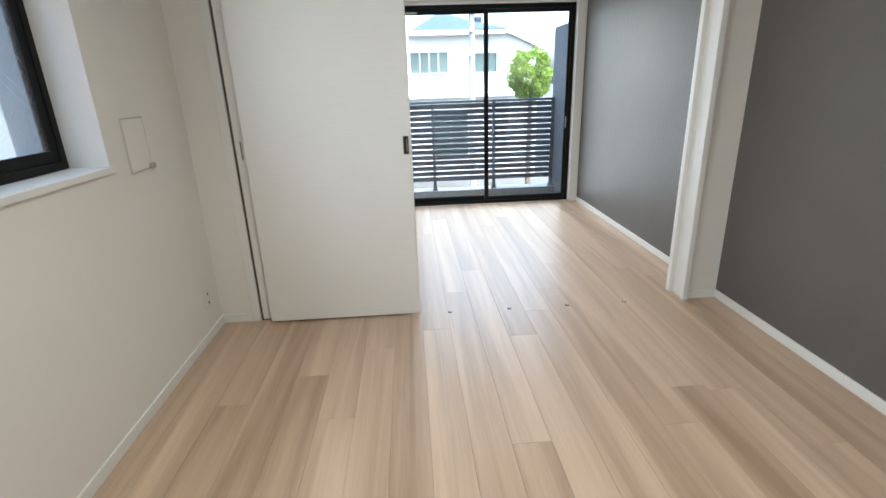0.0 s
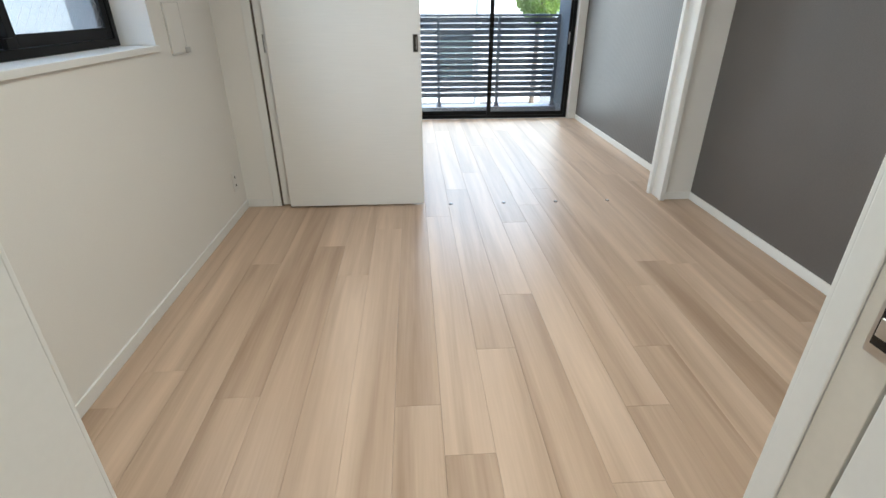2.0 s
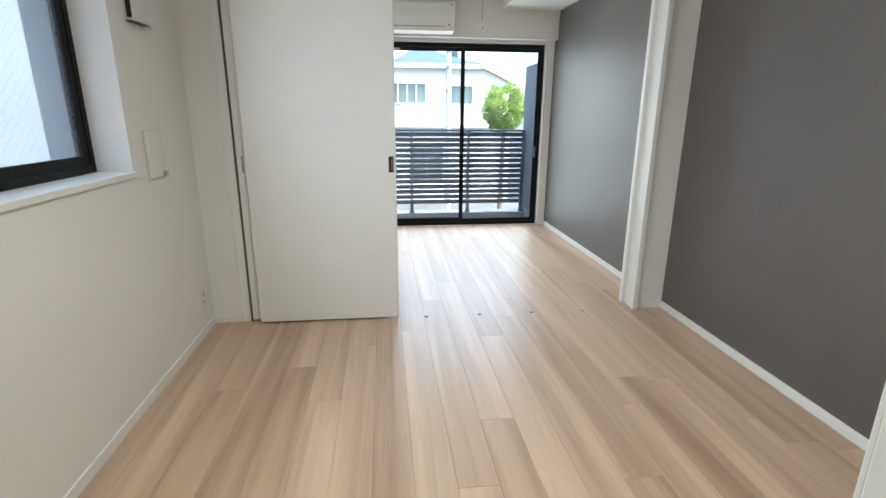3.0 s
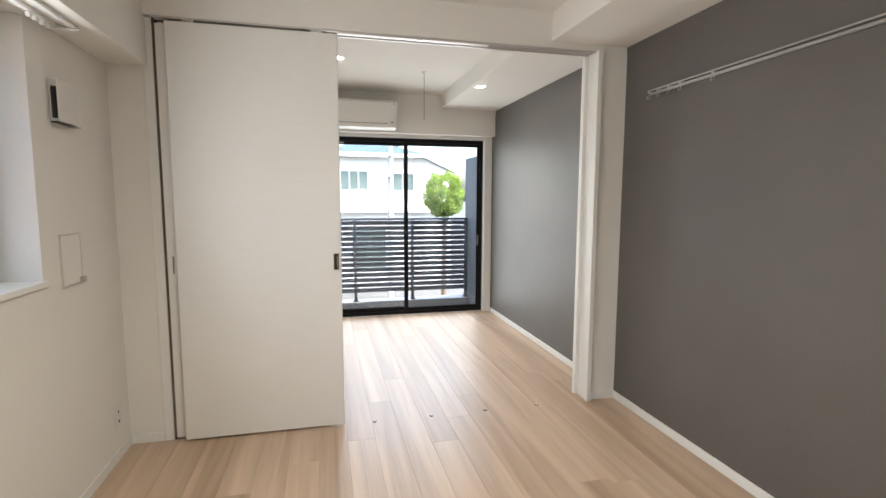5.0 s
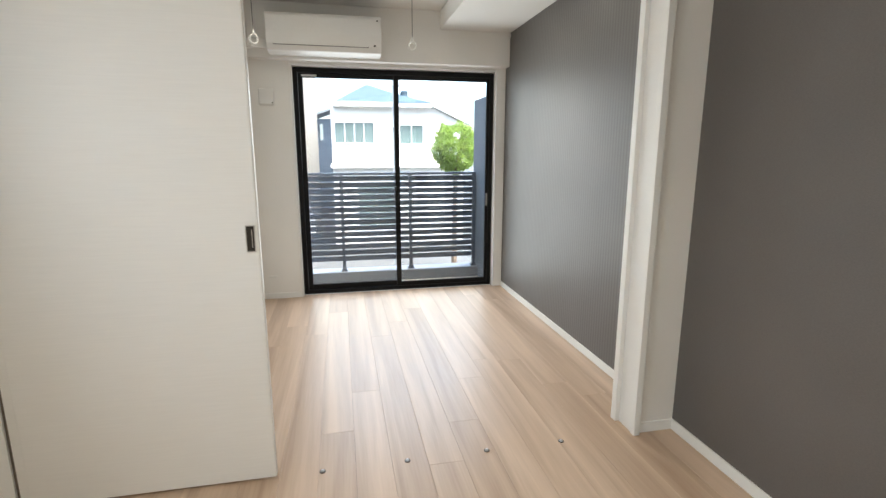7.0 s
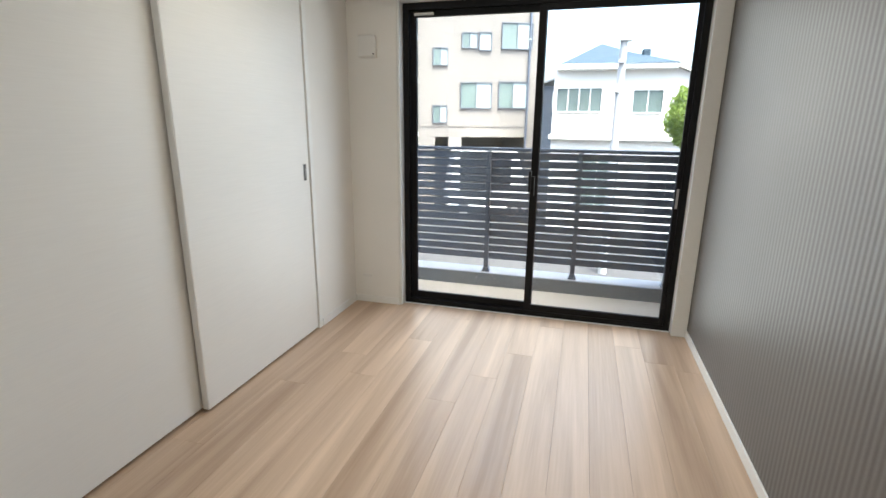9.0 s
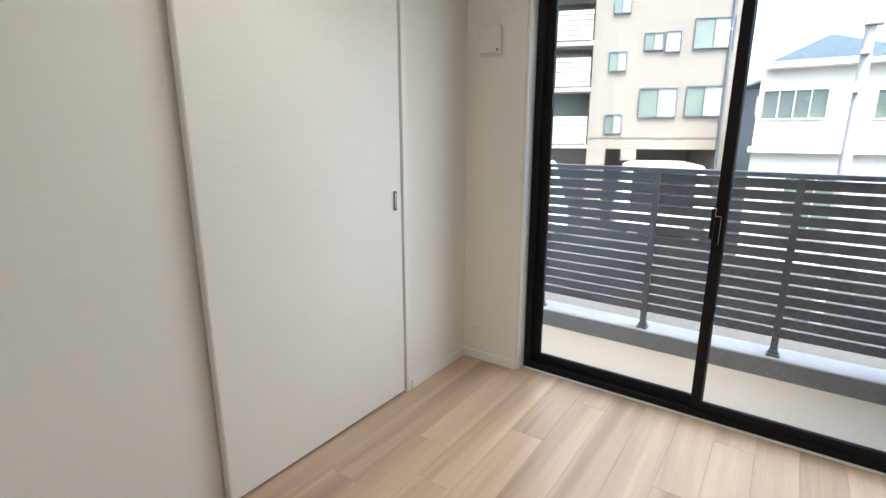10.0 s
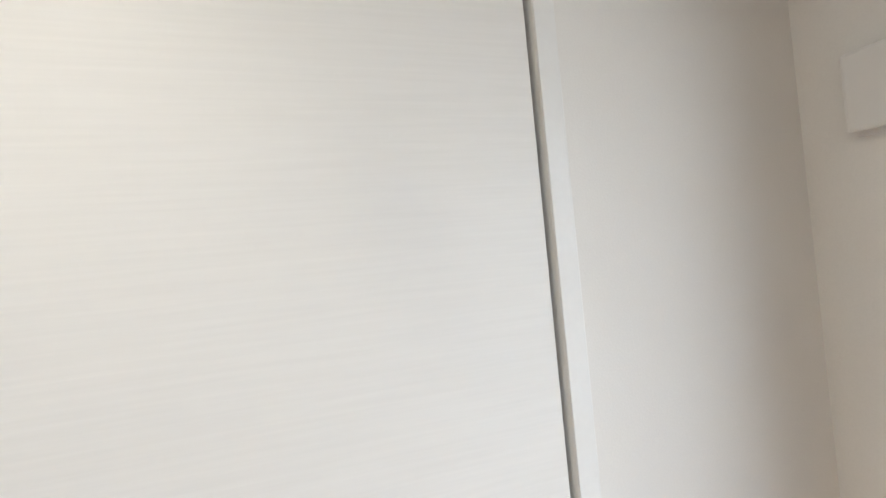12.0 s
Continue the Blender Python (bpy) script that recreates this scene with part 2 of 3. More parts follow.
wall_west = structure(boxes("wall_west", [
    ((XW - 0.2, -0.07, -0.3), (XW, 0.85, ZC)), ((XW - 0.2, 2.02, -0.3), (XW, 2.94, ZC)),
    ((XW - 0.2, 0.85, -0.3), (XW, 2.02, 1.012)), ((XW - 0.2, 0.85, 2.04), (XW, 2.02, ZC))], WALLPAPER),
    "off-white papered wall with a window opening", "wall")
structure(boxes("wall_west_outer", [
    ((-1.52, -0.07, -0.3), (XW - 0.2, 0.85, ZC)), ((-1.52, 2.02, -0.3), (XW - 0.2, 2.94, ZC)),
    ((-1.52, 0.85, -0.3), (XW - 0.2, 2.02, 1.04)), ((-1.52, 0.85, 2.036), (XW - 0.2, 2.02, ZC))], PARTITION_GREY), "grey rendered outer wall round the side window", "wall")
structure(boxes("wall_east_near", [((XR, -0.07, -0.3), (XE + 0.15, 2.76, ZC))], LINEN_PAPER), "dark grey linen-textured wallpaper accent wall", "wall")
structure(boxes("wall_east_far", [((XE, 2.76, -0.3), (XE + 0.15, 5.55, ZC))], DARK_PAPER), "dark grey ribbed wallpaper accent wall", "wall")
structure(boxes("wall_south", [
    ((XW, -0.07, 0), (-0.490, YS, ZC)), ((0.374, -0.07, 0), (XR, YS, ZC)), ((-0.490, -0.07, 2.07), (0.374, YS, ZC))], WALLPAPER),
    "off-white papered wall round the entrance doorway", "wall")
structure(boxes("wall_partition", [
    ((XW, YP, 0), (-1.02, 2.79, 2.292)), ((XW, 2.79, 0), (-1.02, 2.86, 2.292)), ((-1.02, 2.845, 0), (XC - 0.001, 2.86, 2.292)),
    ((XW, 2.70, 2.292), (XR, 2.86, ZC)), ((1.603, 2.695, 0), (XR, 2.83, 2.292)), ((XR, 2.762, 0), (XE, 2.83, 2.292)), ((XR, 2.762, 2.292), (XE, 2.86, ZC))], WALLPAPER),
    "off-white papered partition with a wide sliding-door opening", "wall")
structure(boxes("wall_north", [
    ((-1.4, YN, -0.3), (-0.115, 5.55, ZC)), ((-0.115, YN, 2.05), (XE, 5.55, ZC)), ((1.723, 5.47, 0), (XE, 5.55, 2.05))], WALLPAPER, 0.004),
    "off-white papered wall round the balcony window", "wall")
structure(boxes("wall_closet", [
    ((-0.56, 4.775, 0), (XC, YN, ZC)), ((-0.56, 2.86, 2.29), (XC, 4.775, ZC)), ((-0.66, 2.86, 0), (-0.60, 4.775, ZC))], WALLPAPER),
    "off-white papered wall beside the closet doors", "wall")
structure(boxes("ceiling", [
    ((XW - 0.2, -0.07, ZC), (XE + 0.15, 5.55, ZC + 0.2))], CEILING), "off-white papered ceiling", "ceiling")
structure(boxes("ceiling_beam_east", [((1.265, YS, 2.328), (XR, 2.70, ZC)), ((1.165, 2.86, 2.352), (XE, 5.22, ZC))], CEILING, 0.003), "boxed ceiling beam along the dark wall", "beam")
structure(boxes("ceiling_beam_west", [((XW, YS, 2.045), (-1.0, 2.70, ZC)), ((XW, 2.70, 2.045), (-1.0, YP, 2.29))], WALLPAPER, 0.003), "boxed beam above the side window", "beam")
structure(boxes("ceiling_beam_north", [((XC, 5.22, 2.068), (XE, YN, ZC))], WALLPAPER, 0.003), "boxed beam above the balcony window", "beam")

# hallway behind the entrance: unseen walls and ceiling, added to close the rooms off
structure(boxes("wall_hall", [((-0.85, -2.4, 0), (-0.75, -0.07, 2.4)), ((0.75, -2.4, 0), (0.85, -0.07, 2.4)), ((-0.75, -2.5, 0), (0.75, -2.4, 2.4))], WALLPAPER), "off-white hallway wall", "wall")
structure(boxes("ceiling_hall", [((-0.85, -2.5, 2.4), (0.85, -0.07, 2.5))], CEILING), "off-white hallway ceiling", "ceiling")

# baseboards
BH, BT = 0.052, 0.009
structure(boxes("baseboard", [
    ((XW, YS, 0.001), (XW + BT, YP, BH)), ((XW + BT, YP - BT, 0.001), (-1.021, YP, BH)),
    ((XR - BT, YS, 0.001), (XR, 2.695, BH)), ((XE - BT, 2.83, 0.001), (XE, 5.318, BH)),
    ((1.604, 2.695 - BT, 0.001), (XR - BT, 2.695, BH)), ((1.604, 2.83, 0.001), (XE - BT, 2.83 + BT, BH)),
    ((XC, 4.815, 0.001), (XC + BT, YN - BT, BH)), ((XC, YN - BT, 0.001), (-0.118, YN, BH)),
    ((XW + BT, YS, 0.001), (-0.533, YS + BT, BH)), ((0.425, YS, 0.001), (XR - BT, YS + BT, BH))], TRIM, 0.0015),
    "white skirting board", "baseboard")

# door casings
structure(boxes("trim_opening", [
    ((-1.02, 2.732, 0), (-0.972, 2.788, 2.29)), ((1.571, 2.668, 0), (1.603, 2.699, 2.291)), ((1.577, 2.699, 0), (1.603, 2.806, 2.291)), ((1.556, 2.806, 0), (1.603, 2.845, 2.291))],
    TRIM, 0.0025), "white door casing of the sliding partition", "door casing")
structure(boxes("trim_closet", [((XC - 0.03, 4.7755, 0), (XC + 0.004, 4.812, 2.29)), ((XC - 0.09, 2.862, 0), (XC + 0.004, 2.895, 2.29)), ((XC - 0.09, 2.895, 2.262), (XC + 0.004, 4.777, 2.289))], TRIM, 0.002), "slim white closet casing", "door casing")
structure(boxes("trim_entrance", [
    ((-0.490, -0.075, 0), (-0.458, 0.073, 2.05)), ((0.350, 0.040, 0), (0.374, 0.073, 2.05)), ((0.350, -0.075, 0), (0.374, -0.016, 2.05)), ((-0.490, -0.075, 2.05), (0.374, 0.073, 2.08)),
    ((0.353, 0.074, 0), (0.422, 0.082, 2.09)), ((-0.530, 0.074, 0), (-0.460, 0.082, 2.09))], TRIM, 0.002), "white entrance door frame", "door frame")
pocket = thing("pocket_door", (0.362, 0.015, 0.01), "beige pocket sliding door slid into the wall with a steel latch", "sliding door")
boxes("edge", [((0.3525, -0.011, 0.01), (0.3735, 0.0385, 2.045))], POCKET_BEIGE, 0.001, pocket)
boxes("latch_plate", [((0.3505, -0.006, 0.893), (0.3523, 0.022, 0.985))], STEEL, 0.0006, pocket)
boxes("latch_hole", [((0.3495, -0.001, 0.904), (0.3504, 0.017, 0.974))], SCREEN_DARK, 0, pocket)
boxes("latch_tongue", [((0.3470, 0.002, 0.915), (0.3494, 0.014, 0.935)), ((0.3475, 0.003, 0.945), (0.3494, 0.013, 0.957))], STEEL, 0.0008, pocket)

# added strip: the shade of the deep gap, put into a dark brown colour
structure(boxes("trim_seal", [((-0.9715, 2.742, 0.002), (-0.958, 2.788, 2.29))], GAP_SHADE), "dark brown strip for the gap's shade beside the sliding partition", "seal")

# floor
floor = structure(boxes("floor", [((XW, -0.07, -0.3), (XE, 2.79, -0.013)), ((-0.66, 2.79, -0.3), (XE, 5.40, -0.013)), ((-0.75, -2.4, -0.3), (0.75, -0.07, -0.013))], GAP_DARK), "pale oak plank floor", "floor")


# ---- sliding partition ----
def recess_pull(parent, x, y, z, w, h, facing, name="handle"):
    """A sunk pull: a rim round a dark hollow. facing: 'y-' or 'x+'."""
    rim, deep = bmesh.new(), bmesh.new()
    t = 0.004

    def put(bm, u0, u1, z0, z1, d0, d1):
        if facing == "y-":
            add_box(bm, (x + u0, y - d1, z + z0), (x + u1, y - d0, z + z1))
        else:
            add_box(bm, (x + d0, y + u0, z + z0), (x + d1, y + u1, z + z1))
    for u0, u1, z0, z1 in ((-w / 2, -w / 2 + t, -h / 2, h / 2), (w / 2 - t, w / 2, -h / 2, h / 2), (-w / 2 + t, w / 2 - t, -h / 2, -h / 2 + t), (-w / 2 + t, w / 2 - t, h / 2 - t, h / 2)):
        put(rim, u0, u1, z0, z1, 0.0005, 0.0025)
    put(deep, -w / 2 + t, w / 2 - t, -h / 2 + t, h / 2 - t, 0.0002, 0.0012)
    put(rim, w * 0.12, w * 0.2, -h * 0.34, h * 0.34, 0.0012, 0.0022)
    a = finish(name, rim, STEEL, 0.0004, parent, segments=1)
    b = finish(name + "_recess", deep, RECESS_METAL, 0, parent)
    return a, b


for x0, x1, y0, px in ((-0.9, -0.033, 2.69, -0.06), (-0.957, -0.09, 2.732, -0.927)):
    d = thing("sliding_door", ((x0 + x1) / 2, y0 + 0.016, 0.012), "white full-height sliding partition panel hung from a ceiling track", "sliding door", "sliding partition panels")
    boxes("panel", [((x0, y0, 0.012), (x1, y0 + 0.032, 2.266))], DOOR_WHITE, 0.002, d)
    boxes("edge_strip", [((x1 - 0.001, y0 + 0.004, 0.014), (x1 + 0.003, y0 + 0.028, 2.264))], TRIM, 0.001, d)
    each("hanger", [((x0 + 0.08, y0 + 0.010, 2.264), (x0 + 0.14, y0 + 0.022, 2.282)), ((x1 - 0.14, y0 + 0.010, 2.264), (x1 - 0.08, y0 + 0.022, 2.282))], STEEL, 0.001, d)
    recess_pull(d, px, y0, 0.997, 0.034 if px > -0.5 else 0.012, 0.1, "y-")
track = thing("door_track", (0.3, 2.74, 2.291), "white and steel sliding door track under the header", "door track")
each("channel", [((-0.97, 2.70 + 0.042 * i + 0.001, 2.281), (1.571, 2.70 + 0.042 * i + 0.009, 2.2915)) for i in range(3)], STEEL, 0.0008, track)
each("cover", [((-0.03, 2.702, 2.277), (0.42, 2.732, 2.2805)), ((0.45, 2.702, 2.277), (0.86, 2.732, 2.2805))], PLASTIC, 0.001, track)
boxes("joint_clip", [((0.42, 2.702, 2.274), (0.45, 2.732, 2.2805))], STEEL, 0.001, track)

# floor guides
g = thing("floor_guide", (0.15, 2.70, 0), "small round steel door guide stud in the floor", "floor guide", "floor guides of the sliding partition")
bm = bmesh.new()
add_tube(bm, (0.15, 2.70, 0.0), (0.15, 2.70, 0.003), 0.0125, 20)
finish("base", bm, DARK_METAL, 0, g)
bm = bmesh.new()
add_tube(bm, (0.15, 2.70, 0.003), (0.15, 2.70, 0.009), 0.0085, 20, 0.005)
finish("stud", bm, STEEL, 0, g)
for x in (0.507, 0.863, 1.22):
    copy_thing(g, pose(x, 2.70, 0))

# closet doors
for y0, y1, xf, pull in ((2.90, 3.83, -0.507, 2.96), (3.79, 4.763, -0.466, 4.716)):
    d = thing("closet_door", (xf - 0.017, (y0 + y1) / 2, 0.01), "white sliding closet door with faint horizontal grain", "closet door", "closet doors")
    boxes("panel", [((xf - 0.034, y0, 0.014), (xf, y1, 2.26))], DOOR_WHITE, 0.002, d)
    boxes("edge_strip", [((xf - 0.032, y0 - 0.003, 0.015), (xf - 0.002, y0 + 0.001, 2.258))], TRIM, 0.001, d)
    recess_pull(d, xf, pull, 1.008, 0.036, 0.1, "x+")


# ---- balcony window ----
WX0, WX1, WY = -0.10, 1.713, 5.395
structure(boxes("trim_window_balcony", [
    ((-0.114, 5.322, 0.001), (-0.10, 5.40, 2.052)), ((1.713, 5.317, 0.001), (XE - 0.001, 5.468, 2.052)),
    ((-0.10, 5.324, 2.034), (1.713, 5.468, 2.049)), ((-0.10, 5.375, -0.012), (1.713, 5.394, 0.002))], TRIM, 0.0025), "white window casing", "window casing")
win = thing("window_balcony", ((WX0 + WX1) / 2, 5.43, 0.0), "black aluminium two-leaf sliding balcony window with wired glass", "window", kind="structure")
boxes("frame", [
    ((WX0, WY, 0.0), (WX0 + 0.038, 5.468, 2.033)), ((WX1 - 0.038, WY, 0.0), (WX1, 5.468, 2.033)),
    ((WX0 + 0.038, WY, 0.0), (WX1 - 0.038, 5.468, 0.034)), ((WX0 + 0.038, WY, 1.992), (WX1 - 0.038, 5.468, 2.033))], BLACK_ALU, 0.002, win)


def sash(parent, x0, x1, y, z0, z1, left, right, bottom, top):
    boxes("sash", [
        ((x0, y, z0), (x0 + left, y + 0.028, z1)), ((x1 - right, y, z0), (x1, y + 0.028, z1)),
        ((x0 + left, y, z0), (x1 - right, y + 0.028, z0 + bottom)), ((x0 + left, y, z1 - top), (x1 - right, y + 0.028, z1))], BLACK_ALU, 0.0015, parent)
    gl = boxes("glass", [((x0 + left - 0.004, y + 0.011, z0 + bottom - 0.004), (x1 - right + 0.004, y + 0.017, z1 - top + 0.004))], GLASS, 0, parent)
    gl.visible_shadow = False
    return gl


sash(win, WX0 + 0.040, 0.820, 5.433, 0.036, 1.990, 0.040, 0.044, 0.045, 0.036)
sash(win, 0.772, WX1 - 0.040, 5.401, 0.036, 1.990, 0.044, 0.026, 0.040, 0.036)
boxes("lock", [((0.772, 5.380, 0.84), (0.800, 5.4005, 0.965)), ((0.762, 5.366, 0.865), (0.778, 5.392, 1.0))], BLACK_ALU, 0.003, win)
boxes("sash_stopper", [((-0.03, 5.42, 1.962), (0.10, 5.4325, 1.978))], STEEL, 0.001, win)
boxes("leaf_pull", [((1.652, 5.3955, 0.80), (1.666, 5.4005, 0.92))], STEEL, 0.001, win)


def wire_net(parent, x0, x1, y, z0, z1, step, r, axis="x"):
    """Diagonal wires in a pane, both ways, clipped to it."""
    bm = bmesh.new()
    w, h = x1 - x0, z1 - z0
    for sgn in (1, -1):
        k = -h
        while k < w:
            a, b = max(k, 0.0), min(k + h, w)
            if b - a > 0.004:
                za, zb = a - k, b - k
                if sgn < 0:
                    za, zb = h - za, h - zb
                p, q = ((x0 + a, y, z0 + za), (x0 + b, y, z0 + zb)) if axis == "x" else ((y, x0 + a, z0 + za), (y, x0 + b, z0 + zb))
                add_tube(bm, p, q, r, 3)
            k += step
    return tagged(finish("wire_net", bm, STEEL, 0, parent), "fine diagonal wires in the glass", kind="stuff")


wire_net(win, 0.818, WX1 - 0.068, 5.4195, 0.078, 1.952, 0.045, 0.00022)
wire_net(win, WX0 + 0.082, 0.774, 5.4515, 0.083, 1.952, 0.045, 0.00022)

# ---- side window ----
sw = thing("window_side", (-1.36, 1.43, 1.04), "black aluminium sliding window with wired glass", "window", kind="structure")
boxes("frame", [
    ((-1.398, 0.852, 1.04), (-1.338, 0.882, 2.036)), ((-1.398, 1.988, 1.04), (-1.338, 2.018, 2.036)),
    ((-1.398, 0.882, 1.04), (-1.338, 1.988, 1.070)), ((-1.398, 0.882, 2.006), (-1.338, 1.988, 2.036))], BLACK_ALU, 0.002, sw)


def side_sash(y0, y1, x):
    boxes("sash", [
        ((x, y0, 1.072), (x + 0.022, y0 + 0.034, 2.004)), ((x, y1 - 0.034, 1.072), (x + 0.022, y1, 2.004)),
        ((x, y0 + 0.034, 1.072), (x + 0.022, y1 - 0.034, 1.112)), ((x, y0 + 0.034, 1.97), (x + 0.022, y1 - 0.034, 2.004))], BLACK_ALU, 0.0015, sw)
    gl = boxes("glass", [((x + 0.009, y0 + 0.03, 1.108), (x + 0.014, y1 - 0.03, 1.974))], GLASS, 0, sw)
    gl.visible_shadow = False
    wire_net(sw, y0 + 0.036, y1 - 0.036, x + 0.016, 1.114, 1.968, 0.045, 0.00022, "y")


side_sash(1.40, 1.985, -1.365)
side_sash(0.885, 1.436, -1.392)
boxes("lock", [((-1.343, 1.405, 1.45), (-1.331, 1.425, 1.55)), ((-1.343, 1.36, 1.072), (-1.325, 1.402, 1.105))], BLACK_ALU, 0.002, sw)
structure(boxes("sill_side_window", [((-1.338, 0.852, 1.014), (XW, 2.018, 1.039)), ((XW, 0.835, 1.014), (XW + 0.012, 2.035, 1.039))], TRIM, 0.0025), "white window sill board", "window sill")

# curtain rail over the side window
cr = thing("curtain_rail", (-1.09, 1.3, 2.044), "white double curtain rail under the beam", "curtain rail")
each("rail", [((-1.15, 0.7, 2.030), (-1.128, 2.16, 2.0445)), ((-1.085, 0.7, 2.030), (-1.063, 2.16, 2.0445))], PLASTIC, 0.003, cr)
each("bracket", [((-1.16, yy, 2.024), (-1.055, yy + 0.025, 2.0299)) for yy in (0.75, 1.45, 2.13)], PLASTIC, 0.002, cr)
each("runner", [((-1.147, yy, 2.012), (-1.132, yy + 0.018, 2.0298)) for yy in (1.95, 1.99, 2.04, 2.08)], PLASTIC, 0.002, cr)

# ---- wall fittings of the near room ----
ic = thing("intercom", (XW, 2.24, 1.67), "white wall intercom with a dark glossy side", "intercom")
boxes("body", [((XW, 2.165, 1.672), (XW + 0.034, 2.33, 1.845))], PLASTIC, 0.006, ic)
# dark glossy side face of the body, not a screen
boxes("side_panel", [((XW + 0.010, 2.1590, 1.684), (XW + 0.030, 2.1648, 1.812))], SCREEN_DARK, 0.002, ic)
boxes("side_cap", [((XW + 0.002, 2.1580, 1.813), (XW + 0.031, 2.1648, 1.838))], GREY_EDGE, 0.002, ic)
boxes("lower_edge", [((XW + 0.002, 2.160, 1.668), (XW + 0.032, 2.29, 1.6717))], DARK_METAL, 0.001, ic)
boxes("hook", [((XW, 2.30, 1.664), (XW + 0.035, 2.345, 1.6715))], STEEL, 0.001, ic)
wp = thing("wall_panel_holder", (XW, 2.24, 0.985), "white wall panel with a small grey hook", "wall panel")
boxes("plate", [((XW, 2.155, 0.99), (XW + 0.008, 2.315, 1.205))], WALLPAPER, 0.003, wp)
boxes("rim", [((XW, 2.1525, 0.9875), (XW + 0.009, 2.155, 1.2075)), ((XW, 2.315, 0.9875), (XW + 0.009, 2.3175, 1.2075)), ((XW, 2.155, 1.2055), (XW + 0.009, 2.315, 1.2075)), ((XW, 2.155, 0.9865), (XW + 0.010, 2.315, 0.990))], GREY_EDGE, 0.0008, wp)
boxes("hook", [((XW + 0.008, 2.29, 0.986), (XW + 0.022, 2.325, 1.012))], STEEL, 0.003, wp)


def outlet(name, lo, hi, sockets, label):
    o = thing(name, lo, label, "power outlet")
    boxes("plate", [(lo, hi)], PLASTIC, 0.002, o)
    each("socket", sockets, SCREEN_DARK, 0, o)


outlet("power_outlet", (XW, 2.555, 0.165), (XW + 0.007, 2.625, 0.285),
       [((XW + 0.0068, 2.583, z), (XW + 0.0074, 2.597, z + 0.014)) for z in (0.195, 0.245)], "white double wall outlet above the skirting")
tagged(boxes("cable_plate", [((-0.40, 5.313, 0.195), (-0.325, YN, 0.215))], PLASTIC, 0.002), "white low wall plate near the floor", "wall plate")

# ---- picture rail ----
pr = thing("picture_rail", (1.78, 1.0, 1.99), "slim silver double picture rail with sliding hooks", "picture rail")
each("rail", [((XR - 0.012, 0.35, 1.978), (XR - 0.0005, 2.43, 1.986)), ((XR - 0.030, 0.35, 1.996), (XR - 0.022, 2.43, 2.003)), ((XR - 0.024, 0.35, 1.984), (XR - 0.010, 2.43, 1.9875))], STEEL, 0.001, pr)
for yy in (2.42, 2.34, 2.25, 2.16, 1.93):
    bm = bmesh.new()
    add_box(bm, (XR - 0.032, yy - 0.008, 1.986), (XR - 0.012, yy + 0.008, 1.9958))
    add_tube(bm, (XR - 0.022, yy, 1.988), (XR - 0.022, yy, 1.956), 0.0022, 8)
    add_tube(bm, (XR - 0.022, yy, 1.956), (XR - 0.036, yy, 1.950), 0.0022, 8)
    add_tube(bm, (XR - 0.036, yy, 1.950), (XR - 0.038, yy, 1.966), 0.0022, 8)
    finish("hook", bm, STEEL, 0, pr)


# ---- far room: air conditioner, vent, drying rings, lamps ----
ac = thing("air_conditioner", (0.19, 5.22, 2.085), "white wall-mounted split air conditioner", "air conditioner")
bm = bmesh.new()
prof = [(5.2195, 2.087), (5.10, 2.083), (5.03, 2.097), (5.002, 2.14), (4.992, 2.225), (4.996, 2.345), (5.008, 2.367), (5.03, 2.373), (5.2195, 2.373)]
ring0 = [bm.verts.new((-0.25, y, z)) for y, z in prof]
ring1 = [bm.verts.new((0.637, y, z)) for y, z in prof]
bm.faces.new(ring0)
bm.faces.new(ring1[::-1])
for i in range(len(prof)):
    j = (i + 1) % len(prof)
    bm.faces.new((ring0[i], ring1[i], ring1[j], ring0[j]))
finish("body", bm, PLASTIC, 0.006, ac)
boxes("flap_gap", [((-0.20, 5.0025, 2.133), (0.535, 5.0085, 2.137)), ((0.531, 5.003, 2.133), (0.535, 5.0075, 2.175)), ((-0.2, 5.003, 2.133), (-0.196, 5.0075, 2.175))], DARK_METAL, 0, ac)
each("intake", [((-0.22, 5.05 + 0.02 * i, 2.3733), (0.60, 5.058 + 0.02 * i, 2.375)) for i in range(6)], DARK_METAL, 0, ac)
each("indicator", [((0.575, 4.9985, 2.143), (0.592, 5.0025, 2.155)), ((0.600, 4.994, 2.33), (0.612, 4.9965, 2.342))], DARK_METAL, 0.0005, ac)
tagged(boxes("pipe_cover", [((XC, 5.145, 2.13), (-0.2505, 5.2195, 2.20)), ], PLASTIC, 0.006), "white pipe cover beside the air conditioner", "pipe cover")

vent = thing("air_vent", (-0.325, YN, 1.77), "white square wall vent with a small knob", "air vent")
boxes("base", [((-0.368, YN - 0.014, 1.699), (-0.254, YN, 1.828))], PLASTIC, 0.003, vent)
each("cover", [((-0.376, YN - 0.028, 1.706), (-0.252, YN - 0.0142, 1.838))], PLASTIC, 0.007, vent)
tubes("knob", [((-0.266, YN - 0.0275, 1.721), (-0.266, YN - 0.032, 1.721), 0.005)], DARK_METAL, vent)


